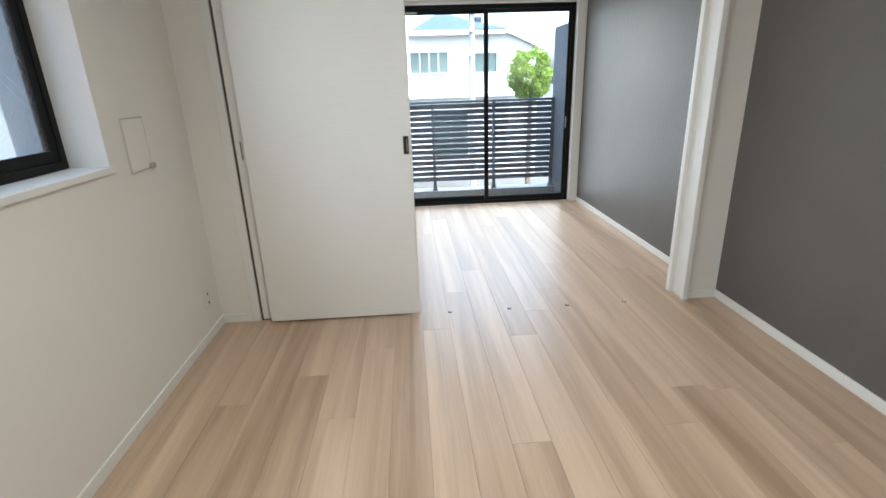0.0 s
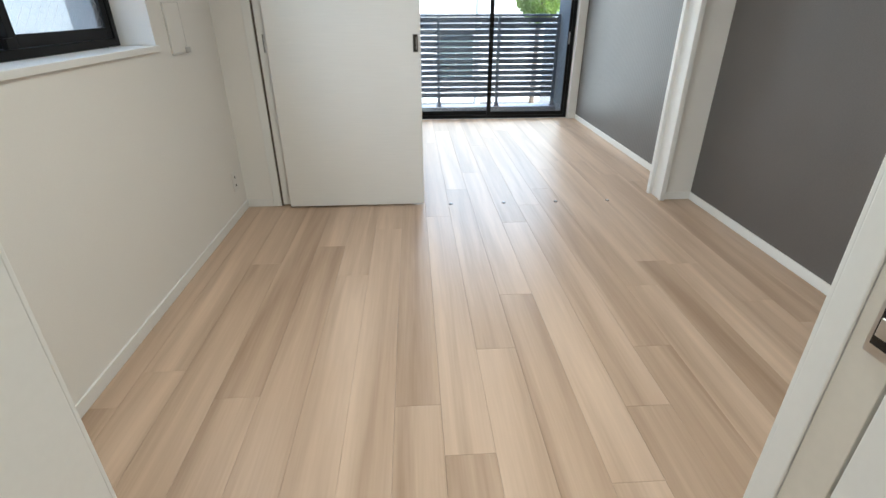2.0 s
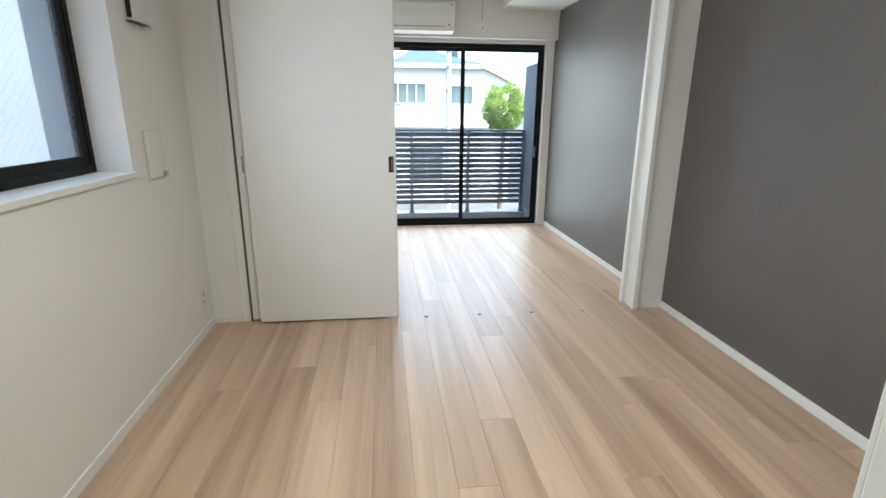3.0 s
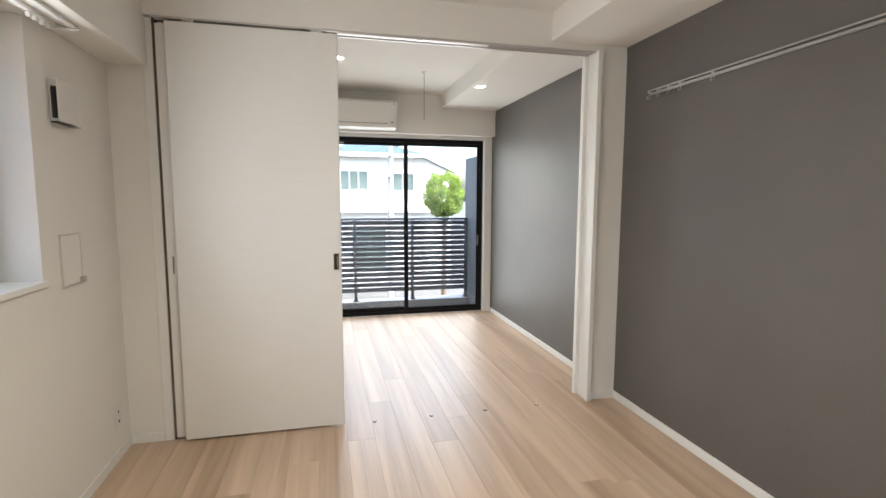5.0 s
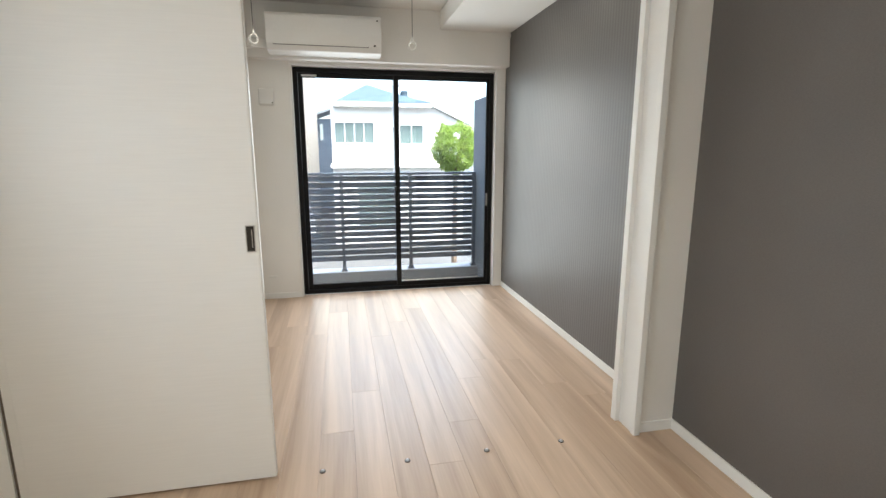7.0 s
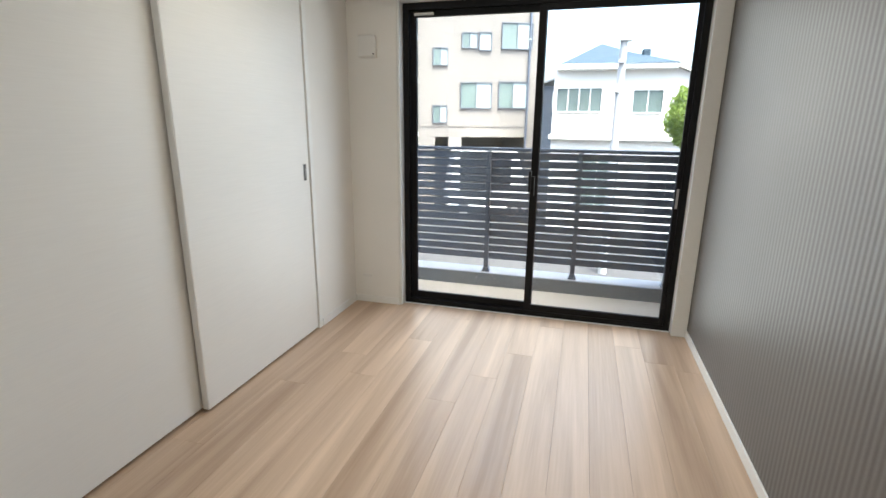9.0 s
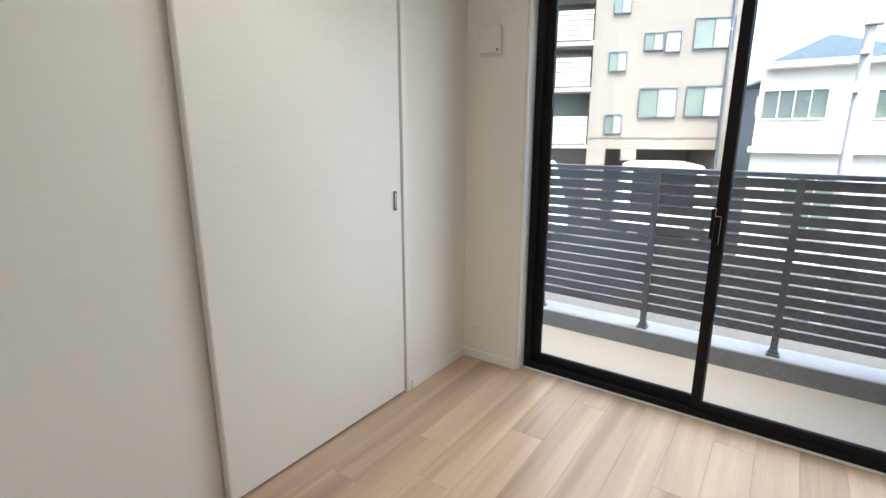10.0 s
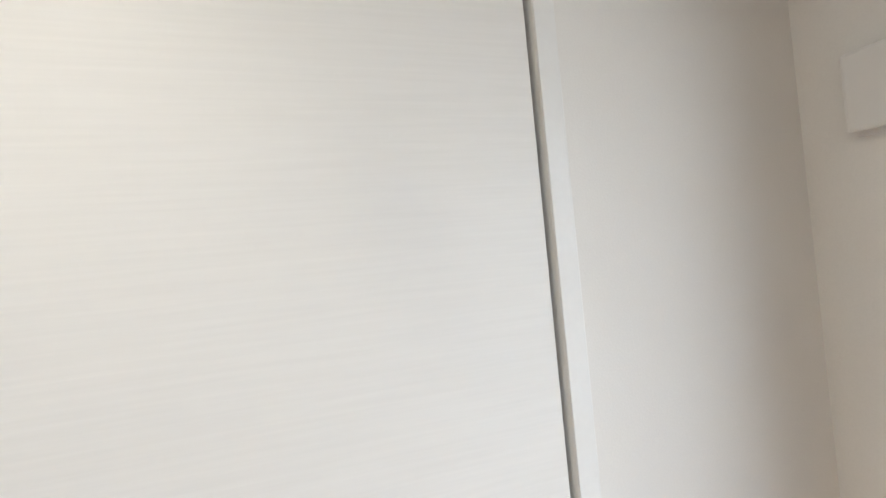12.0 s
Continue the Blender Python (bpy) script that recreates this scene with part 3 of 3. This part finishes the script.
def drying_ring(x, y):
    r = thing("drying_ring", (x, y, ZC), "white drying-pole ring hanging on a wire", "drying hanger", "drying pole rings")
    tubes("base", [((x, y, ZC), (x, y, ZC - 0.012), 0.02)], PLASTIC, r, 20)
    tubes("wire", [((x, y, ZC - 0.012), (x, y, 2.06), 0.0022)], DARK_METAL, r, 8)
    tubes("stem", [((x, y, 2.075), (x, y, 2.045), 0.006)], PLASTIC, r, 10)
    bm = bmesh.new()
    n, k = 28, 8
    vs = []
    for i in range(n):
        a = 2 * math.pi * i / n
        for j in range(k):
            b = 2 * math.pi * j / k
            rad = 0.024 + 0.0055 * math.cos(b)
            vs.append(bm.verts.new((x + rad * math.sin(a), y + 0.0055 * math.sin(b), 2.018 + rad * 1.12 * math.cos(a))))
    for i in range(n):
        for j in range(k):
            bm.faces.new((vs[i * k + j], vs[((i + 1) % n) * k + j], vs[((i + 1) % n) * k + (j + 1) % k], vs[i * k + (j + 1) % k]))
    finish("ring", bm, PLASTIC, 0, r, smooth=True)


drying_ring(0.785, 4.3)
drying_ring(-0.235, 4.3)


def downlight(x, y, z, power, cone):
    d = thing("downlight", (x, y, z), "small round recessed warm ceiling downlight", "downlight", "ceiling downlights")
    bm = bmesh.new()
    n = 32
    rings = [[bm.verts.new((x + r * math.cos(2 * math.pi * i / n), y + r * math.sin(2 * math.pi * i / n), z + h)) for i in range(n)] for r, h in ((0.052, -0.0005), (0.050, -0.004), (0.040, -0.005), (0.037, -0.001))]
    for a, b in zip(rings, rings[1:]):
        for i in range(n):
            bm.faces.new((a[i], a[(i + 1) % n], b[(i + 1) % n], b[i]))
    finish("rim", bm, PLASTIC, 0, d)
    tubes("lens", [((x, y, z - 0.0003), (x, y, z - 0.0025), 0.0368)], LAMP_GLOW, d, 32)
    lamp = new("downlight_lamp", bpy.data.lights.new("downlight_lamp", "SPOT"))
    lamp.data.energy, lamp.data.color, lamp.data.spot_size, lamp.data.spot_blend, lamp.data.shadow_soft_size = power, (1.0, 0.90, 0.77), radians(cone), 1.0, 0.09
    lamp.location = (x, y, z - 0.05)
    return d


downlight(0.015, 4.02, ZC, 1.4, 110)
downlight(1.249, 4.07, 2.352, 3.2, 110)
# two more, unseen: added to brighten the near room and the hallway
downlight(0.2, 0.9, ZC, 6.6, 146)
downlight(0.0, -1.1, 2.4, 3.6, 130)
tagged(boxes("curtain_bracket", [((1.785, 5.20, 2.31), (XE - 0.0005, 5.2195, 2.345))], PLASTIC, 0.003), "small white bracket on the wall", "bracket")

# ---- balcony ----
structure(boxes("balcony_floor", [((-1.6, 5.47, -0.35), (2.3, 6.505, -0.20))], BALCONY_SHEET), "beige sheet-covered balcony floor", "floor")
structure(boxes("balcony_kerb", [((-1.6, 6.505, -0.35), (2.3, 6.53, -0.076))], GREY_COAT, 0.004), "grey coated balcony kerb face", "kerb")
structure(boxes("balcony_kerb_top", [((-1.6, 6.53, -0.35), (2.3, 6.75, -0.077))], CONCRETE, 0.006), "pale concrete balcony kerb", "kerb")
structure(boxes("balcony_threshold", [((-0.3, 5.47, -0.20), (1.9, 5.50, -0.02))], GREY_COAT, 0.003), "grey threshold under the balcony window", "threshold")
rail = thing("balcony_railing", (0.6, 6.6, -0.077), "dark grey aluminium louvre balcony railing", "railing")
boxes("top_rail", [((-1.55, 6.57, 1.052), (1.878, 6.63, 1.082))], GREY_ALU, 0.004, rail)
sl0 = boxes("slat", [((-1.55, 6.610, 0.040), (1.872, 6.628, 0.0995))], GREY_ALU, 0.003, rail)
SLATS, PITCH = 14, 0.0725
for i in range(1, SLATS):
    o = sl0.copy()
    scene.collection.objects.link(o)
    o.location = (0, 0, PITCH * i)
for x in (-1.32, -0.523, 0.277, 1.077, 1.862):
    boxes("post", [((x - 0.02, 6.572, -0.076), (x + 0.02, 6.608, 1.052))], GREY_ALU, 0.003, rail)
    boxes("foot", [((x - 0.038, 6.555, -0.0765), (x + 0.038, 6.625, -0.062)), ((x - 0.027, 6.563, -0.062), (x + 0.027, 6.617, -0.035))], GREY_ALU, 0.004, rail)
structure(boxes("balcony_side_wall", [((1.895, 5.55, -0.3), (2.02, 6.75, 1.93))], PARTITION_GREY, 0.006), "grey balcony side wall", "wall")
structure(boxes("building_front", [((1.953, 5.35, -2.2), (6.0, 5.55, 5.2)), ((-5.0, 5.35, -2.2), (-1.4, 5.55, 5.2)), ((-1.4, 5.36, -2.2), (1.953, 5.54, -0.32)), ((-1.4, 5.36, 2.72), (1.953, 5.54, 5.2))], PARTITION_GREY), "grey facade of the own building", "wall")

# ---- outside ----
ZG = -2.2
structure(boxes("ground", [((-400, -400, ZG - 0.3), (400, 400, ZG))], ASPHALT), "grey asphalt ground and street", "ground")


def flat_window(parent, lo, hi, out, panes, frame_mat=None, depth=0.08):
    """A window on a wall that faces -y locally: frame, panes and a sill; lo, hi = (x, z)."""
    fm = frame_mat or PARTITION_GREY
    t = 0.03
    parts = [((lo[0] - t, out - depth, lo[1] - t), (hi[0] + t, out - 0.001, lo[1])), ((lo[0] - t, out - depth, hi[1]), (hi[0] + t, out - 0.001, hi[1] + t)),
             ((lo[0] - t, out - depth, lo[1]), (lo[0], out - 0.001, hi[1])), ((hi[0], out - depth, lo[1]), (hi[0] + t, out - 0.001, hi[1]))]
    w = (hi[0] - lo[0]) / panes
    for i in range(1, panes):
        parts.append(((lo[0] + w * i - t / 2, out - depth * 0.8, lo[1]), (lo[0] + w * i + t / 2, out - 0.001, hi[1])))
    return parts, [((lo[0] + w * i, out - depth * 0.45, lo[1]), (lo[0] + w * (i + 1), out - 0.002, hi[1])) for i in range(panes)], fm


def house():
    h = thing("house", (1.9, 22, ZG), "white rendered two-storey house with a blue tiled roof", "house")
    y = 19.0
    prism("wall", [(0.02, ZG), (4.85, ZG), (4.85, 2.38), (3.6, 2.96), (0.02, 2.94)], y, y + 7, HOUSE_WHITE, h)
    boxes("ledge", [((-0.05, y - 0.28, 0.78), (4.9, y, 0.93))], HOUSE_WHITE, 0.01, h)
    prism("side_roof", [(3.55, 3.0), (5.05, 2.34), (5.05, 2.40), (3.55, 3.06)], y - 0.25, y + 7, HOUSE_WHITE, h)
    bm = bmesh.new()
    c = [bm.verts.new(p) for p in ((0.1, y - 0.4, 3.02), (3.65, y - 0.4, 3.06), (3.65, y + 7, 3.06), (0.1, y + 7, 3.02), (1.42, y + 2.2, 3.98), (2.5, y + 2.2, 3.66))]
    for f in ((0, 1, 5, 4), (1, 2, 5), (2, 3, 4, 5), (3, 0, 4)):
        bm.faces.new([c[i] for i in f])
    bm.faces.new(c[:4])
    finish("roof", bm, ROOF_BLUE, 0, h)
    boxes("fascia", [((0.1, y - 0.38, 2.90), (3.6, y - 0.001, 3.055))], HOUSE_WHITE, 0.02, h)
    boxes("ridge", [((2.72, y + 1.5, 3.3), (2.98, y + 2.0, 3.70))], ROOF_BLUE, 0.05, h)
    for lo, hi, n in (((0.14, 1.66), (1.50, 2.36), 4), ((2.45, 1.64), (3.3, 2.29), 2), ((0.9, -1.4), (2.2, 0.2), 2)):
        fr, pn, fm = flat_window(h, lo, hi, y, n, HOUSE_WHITE)
        boxes("window_frame", fr, fm, 0, h)
        for i, p in enumerate(pn):
            boxes("window_pane", [p], FAR_GLASS, 0, h)
    return h


house()


def apartment():
    """Four-storey beige block, turned by 22 degrees; u runs along its front, its front lies 21 m out."""
    turn = Matrix.Rotation(radians(22), 4, "Z")
    n = turn @ Vector((0, 21, 0))
    a = thing("apartment_building", (0, 0, 0), "beige rendered four-storey apartment building with white balconies", "apartment building")
    a.matrix_basis = turn
    a.location = (0, 0, 0)
    f = 21.0

    def put(name, parts, m, bevel=0.0):
        o = boxes(name, parts, m, bevel)
        o.parent = a
        return o
    put("wall", [((2.95, f, 0.72), (7.85, f + 9, 11)), ((2.95, f, ZG), (3.6, f + 9, 0.72)), ((7.2, f, ZG), (7.85, f + 9, 0.72)), ((3.6, f + 4, ZG), (7.2, f + 9, 0.72)), ((-6, f + 1.0, ZG), (2.95, f + 9, 11))], APT_BEIGE, 0.01)
    put("roof", [((-6.1, f - 0.1, 11.0), (7.95, f + 9, 11.25))], CONCRETE)
    put("moulding", [((2.95, f - 0.03, 1.12), (7.2, f - 0.001, 1.17)), ((4.1, f - 0.3, 0.35), (4.6, f - 0.001, 0.72))], APT_BEIGE)
    for lo, hi, k in (((4.62, 4.0), (5.16, 4.5), 2), ((5.27, 3.93), (5.7, 4.53), 1), ((6.13, 4.0), (7.27, 4.88), 2), ((4.6, 1.83), (5.76, 2.74), 2), ((6.08, 1.85), (7.15, 2.78), 2),
                      ((3.53, 3.37), (4.05, 3.95), 2), ((3.53, 1.28), (4.04, 1.88), 2), ((3.57, 5.2), (4.06, 5.75), 2), ((4.6, 6.3), (5.16, 6.8), 2), ((6.13, 6.3), (7.27, 7.15), 2)):
        fr, pn, fm = flat_window(a, lo, hi, f, k, GREY_ALU)
        put("window_frame", fr, GREY_ALU)
        for i, p in enumerate(pn):
            put("window_pane", [p], CURTAIN if (i + k + int(lo[0] * 7)) % 2 else FAR_GLASS)
    for z in (0.9, 2.85, 4.35, 5.9, 7.5):
        for i in range(6):
            put("balcony_board", [((-6, f - 0.25, z + 0.16 * i), (2.9, f - 0.13, z + 0.16 * i + 0.145))], APT_WHITE, 0.01)
        put("balcony_slab", [((-6, f - 0.2, z - 0.15), (2.94, f + 1.0, z - 0.01))], CONCRETE)
        for x in (-4.6, -2.4, -0.6, 1.2):
            put("balcony_window", [((x, f + 0.95, z + 0.9), (x + 1.6, f + 0.999, z + 1.75))], FAR_GLASS)
    pipe = tubes("drain_pipe", [((7.2, f - 0.06, ZG), (7.2, f - 0.06, 11), 0.05)], GREY_ALU)
    pipe.parent = a
    return a


apartment()

red = thing("red_shop", (-0.85, 31, ZG), "narrow dark shuttered building with a red corner post", "building")
boxes("wall", [((-1.40, 30, ZG), (-0.10, 33, 3.2))], NAVY, 0.02, red)
boxes("post", [((-1.58, 29.9, ZG), (-1.40, 30.1, 3.1))], RED_PAINT, 0.01, red)
prism("roof", [(-1.75, 3.1), (0.1, 3.75), (0.1, 3.87), (-1.75, 3.22)], 29.7, 33, GREY_COAT, red)
boxes("shutter_window", [((-0.75, 29.93, 2.0), (-0.6, 29.999, 2.9))], CURTAIN, 0.005, red)

pole = thing("utility_pole", (1.76, 14, ZG), "grey concrete utility pole with a small transformer arm", "utility pole")
bm = bmesh.new()
add_tube(bm, (1.745, 14, ZG), (1.745, 14, 3.2), 0.10, 16, 0.075)
finish("shaft", bm, POLE, 0, pole)
boxes("arm", [((1.66, 13.86, 3.0), (1.90, 14.1, 3.22)), ((1.66, 13.85, 2.55), (1.80, 13.93, 2.62)), ((1.62, 13.86, 1.95), (1.74, 13.96, 2.12))], POLE, 0.01, pole)


def tree(x, y, top, radius):
    t = thing("tree", (x, y, ZG), "round bright green leafy street tree", "tree")
    bm = bmesh.new()
    zc = top - radius * 1.0
    add_tube(bm, (x, y, ZG), (x + 0.03, y, zc - 0.5), 0.09, 10, 0.06)
    rnd = random.Random(5)
    tips = []
    for i in range(11):
        a = 2.4 * i
        tip = Vector((x + radius * 0.62 * math.cos(a), y + radius * 0.62 * math.sin(a), zc + radius * rnd.uniform(-0.5, 0.6)))
        add_tube(bm, (x + 0.03, y, zc - 0.55), tip, 0.035, 6, 0.01)
        tips.append(tip)
    finish("trunk", bm, BARK, 0, t)
    bm = bmesh.new()
    for i in range(6400):
        d = Vector((rnd.gauss(0, 1), rnd.gauss(0, 1), rnd.gauss(0, 1))).normalized()
        lump = 0.82 + 0.26 * noise.noise(d * 2.3 + Vector((3, 1, 7)))
        c = Vector((x, y, zc)) + Vector((d.x * radius, d.y * radius, d.z * radius * 1.15)) * lump * rnd.uniform(0.55, 1.0) ** 0.5
        if noise.noise(c * 3.1) < -0.42:
            continue
        q = Euler((rnd.uniform(0, 6), rnd.uniform(0, 6), rnd.uniform(0, 6))).to_matrix()
        s = rnd.uniform(0.03, 0.055)
        vs = [bm.verts.new(c + q @ Vector(p) * s) for p in ((-1, 0, 0), (0, -0.5, 0.12), (1, 0, 0), (0, 0.5, 0.12))]
        bm.faces.new(vs)
    o = finish("crown", bm, LEAF, 0, t)
    tagged(o, "crown of small bright green leaves", kind="stuff")


tree(3.34, 14.0, 2.16, 0.72)


def van(x, y, turn, length, height, colour):
    v = thing("van", (x, y, ZG), "white parked van under the apartment building", "van", "parked cars")
    bm = bmesh.new()
    h = height
    prof = [(-length / 2, 0.35), (-length / 2, 0.95), (-length / 2 + 0.25, h - 0.1), (-length / 2 + 0.5, h), (length / 2 - 0.9, h), (length / 2 - 0.5, h - 0.08), (length / 2 - 0.05, 1.05), (length / 2, 0.9), (length / 2, 0.35)]
    l = [bm.verts.new((px, -0.8, pz)) for px, pz in prof]
    r = [bm.verts.new((px, 0.8, pz)) for px, pz in prof]
    bm.faces.new(l)
    bm.faces.new(r[::-1])
    for i in range(len(prof)):
        j = (i + 1) % len(prof)
        bm.faces.new((l[i], r[i], r[j], l[j]))
    parts = [finish("body", bm, colour, 0.05)]
    parts.append(boxes("window", [((-length / 2 + 0.4, -0.815, 1.05), (length / 2 - 0.7, -0.79, h - 0.22)), ((-length / 2 + 0.4, 0.79, 1.05), (length / 2 - 0.7, 0.815, h - 0.22))], SCREEN_DARK, 0.01))
    for sx in (-1, 1):
        for sy in (-0.75, 0.75):
            parts.append(tubes("tyre", [((sx * length * 0.32, sy - 0.1, 0.3), (sx * length * 0.32, sy + 0.1, 0.3), 0.3)], RUBBER, None, 20))
            parts.append(tubes("rim", [((sx * length * 0.32, sy - 0.105, 0.3), (sx * length * 0.32, sy + 0.105, 0.3), 0.17)], STEEL, None, 16))
    for p in parts:
        p.parent = v
    v.matrix_basis = pose(x, y, ZG, 0, 0, turn)


turn22 = Matrix.Rotation(radians(22), 4, "Z")
for u, d, w, hh in ((5.45, 20.0, 3.0, 2.55), (0.8, 19.4, 3.2, 2.6)):
    at = turn22 @ Vector((u, d, 0))
    van(at.x, at.y, 22, w, hh, CAR_WHITE)

# west side, through the side window
wb = thing("west_building", (-9, 6, ZG), "pale building across the lane with grey windows", "building")
boxes("wall", [((-14, 2.5, ZG), (-8.0, 24, 6.5))], APT_WHITE, 0.01, wb)
each("window_frame", [((-8.0 + 0.001, y, z), (-7.94, y + 1.5, z + 1.1)) for y in (4.0, 7.0, 11.6, 14.2, 17.0, 19.8) for z in (-1.0, 1.9, 4.3)], GREY_ALU, 0, wb)
each("window_pane", [((-7.99, y + 0.06, z + 0.06), (-7.93, y + 1.44, z + 1.04)) for y in (4.0, 7.0, 11.6, 14.2, 17.0, 19.8) for z in (-1.0, 1.9, 4.3)], FAR_GLASS, 0, wb)
each("awning", [((-8.0, 10.1, 0.84), (-7.6, 11.5, 0.98))], GREEN, 0.02, wb)
each("cladding", [((-8.0, 10.6, 0.30), (-7.9, 11.5, 0.70)), ((-8.0, 10.3, 1.04), (-7.9, 11.3, 1.26)), ((-8.0, 10.3, 1.66), (-7.9, 11.4, 2.30))], ORANGE, 0.01, wb)
ob2 = thing("orange_building", (-9, -1, ZG), "orange clad building across the lane", "building")
boxes("wall", [((-14, -6, ZG), (-8.4, 2.2, 3.0))], ORANGE, 0.01, ob2)
each("window_pane", [((-8.399, y, z), (-8.33, y + 1.3, z + 1.1)) for y in (-3.5, -0.6) for z in (-1.0, 1.7)], FAR_GLASS, 0.01, ob2)

# ---- floor boards ----
BW, BX = 0.1535, -0.020
FIXED = {-6: 1.92, -4: 2.107, -3: 1.774, -1: 0.88, 0: 0.673, 1: 1.163, 2: 1.55, 3: 2.371, 4: 0.833, 5: 1.142, 6: 1.593, 7: 1.83, 9: 3.25}
rnd = random.Random(11)
LENGTH = 1.82


def board(x0, x1, y0, y1):
    g, e = 0.00025, 0.0007
    bm = bmesh.new()
    a = [bm.verts.new(p) for p in ((x0 + g, y0 + g, -0.012), (x1 - g, y0 + g, -0.012), (x1 - g, y1 - g, -0.012), (x0 + g, y1 - g, -0.012))]
    b = [bm.verts.new((v.co.x, v.co.y, -e)) for v in a]
    c = [bm.verts.new(p) for p in ((x0 + g + e, y0 + g + e, 0), (x1 - g - e, y0 + g + e, 0), (x1 - g - e, y1 - g - e, 0), (x0 + g + e, y1 - g - e, 0))]
    bm.faces.new(c)
    for lo, hi in ((a, b), (b, c)):
        for i in range(4):
            j = (i + 1) % 4
            bm.faces.new((lo[i], lo[j], hi[j], hi[i]))
    finish("plank", bm, OAK, 0, floor)


for col in range(-9, 13):
    x0, x1 = max(BX + BW * col, XW), min(BX + BW * (col + 1), XE)
    if x1 - x0 < 0.01:
        continue
    hall = x1 > -0.74 and x0 < 0.74
    ys, ye = (-2.4 if hall else -0.07), (5.374 if x0 > -0.65 else 2.789)
    j = FIXED.get(col, rnd.uniform(0.2, LENGTH))
    cuts = [ys] + [c for c in (j + LENGTH * k for k in range(-4, 5)) if ys + 0.05 < c < ye - 0.05] + [ye]
    for y0, y1 in zip(cuts, cuts[1:]):
        board(x0, x1, y0, y1)
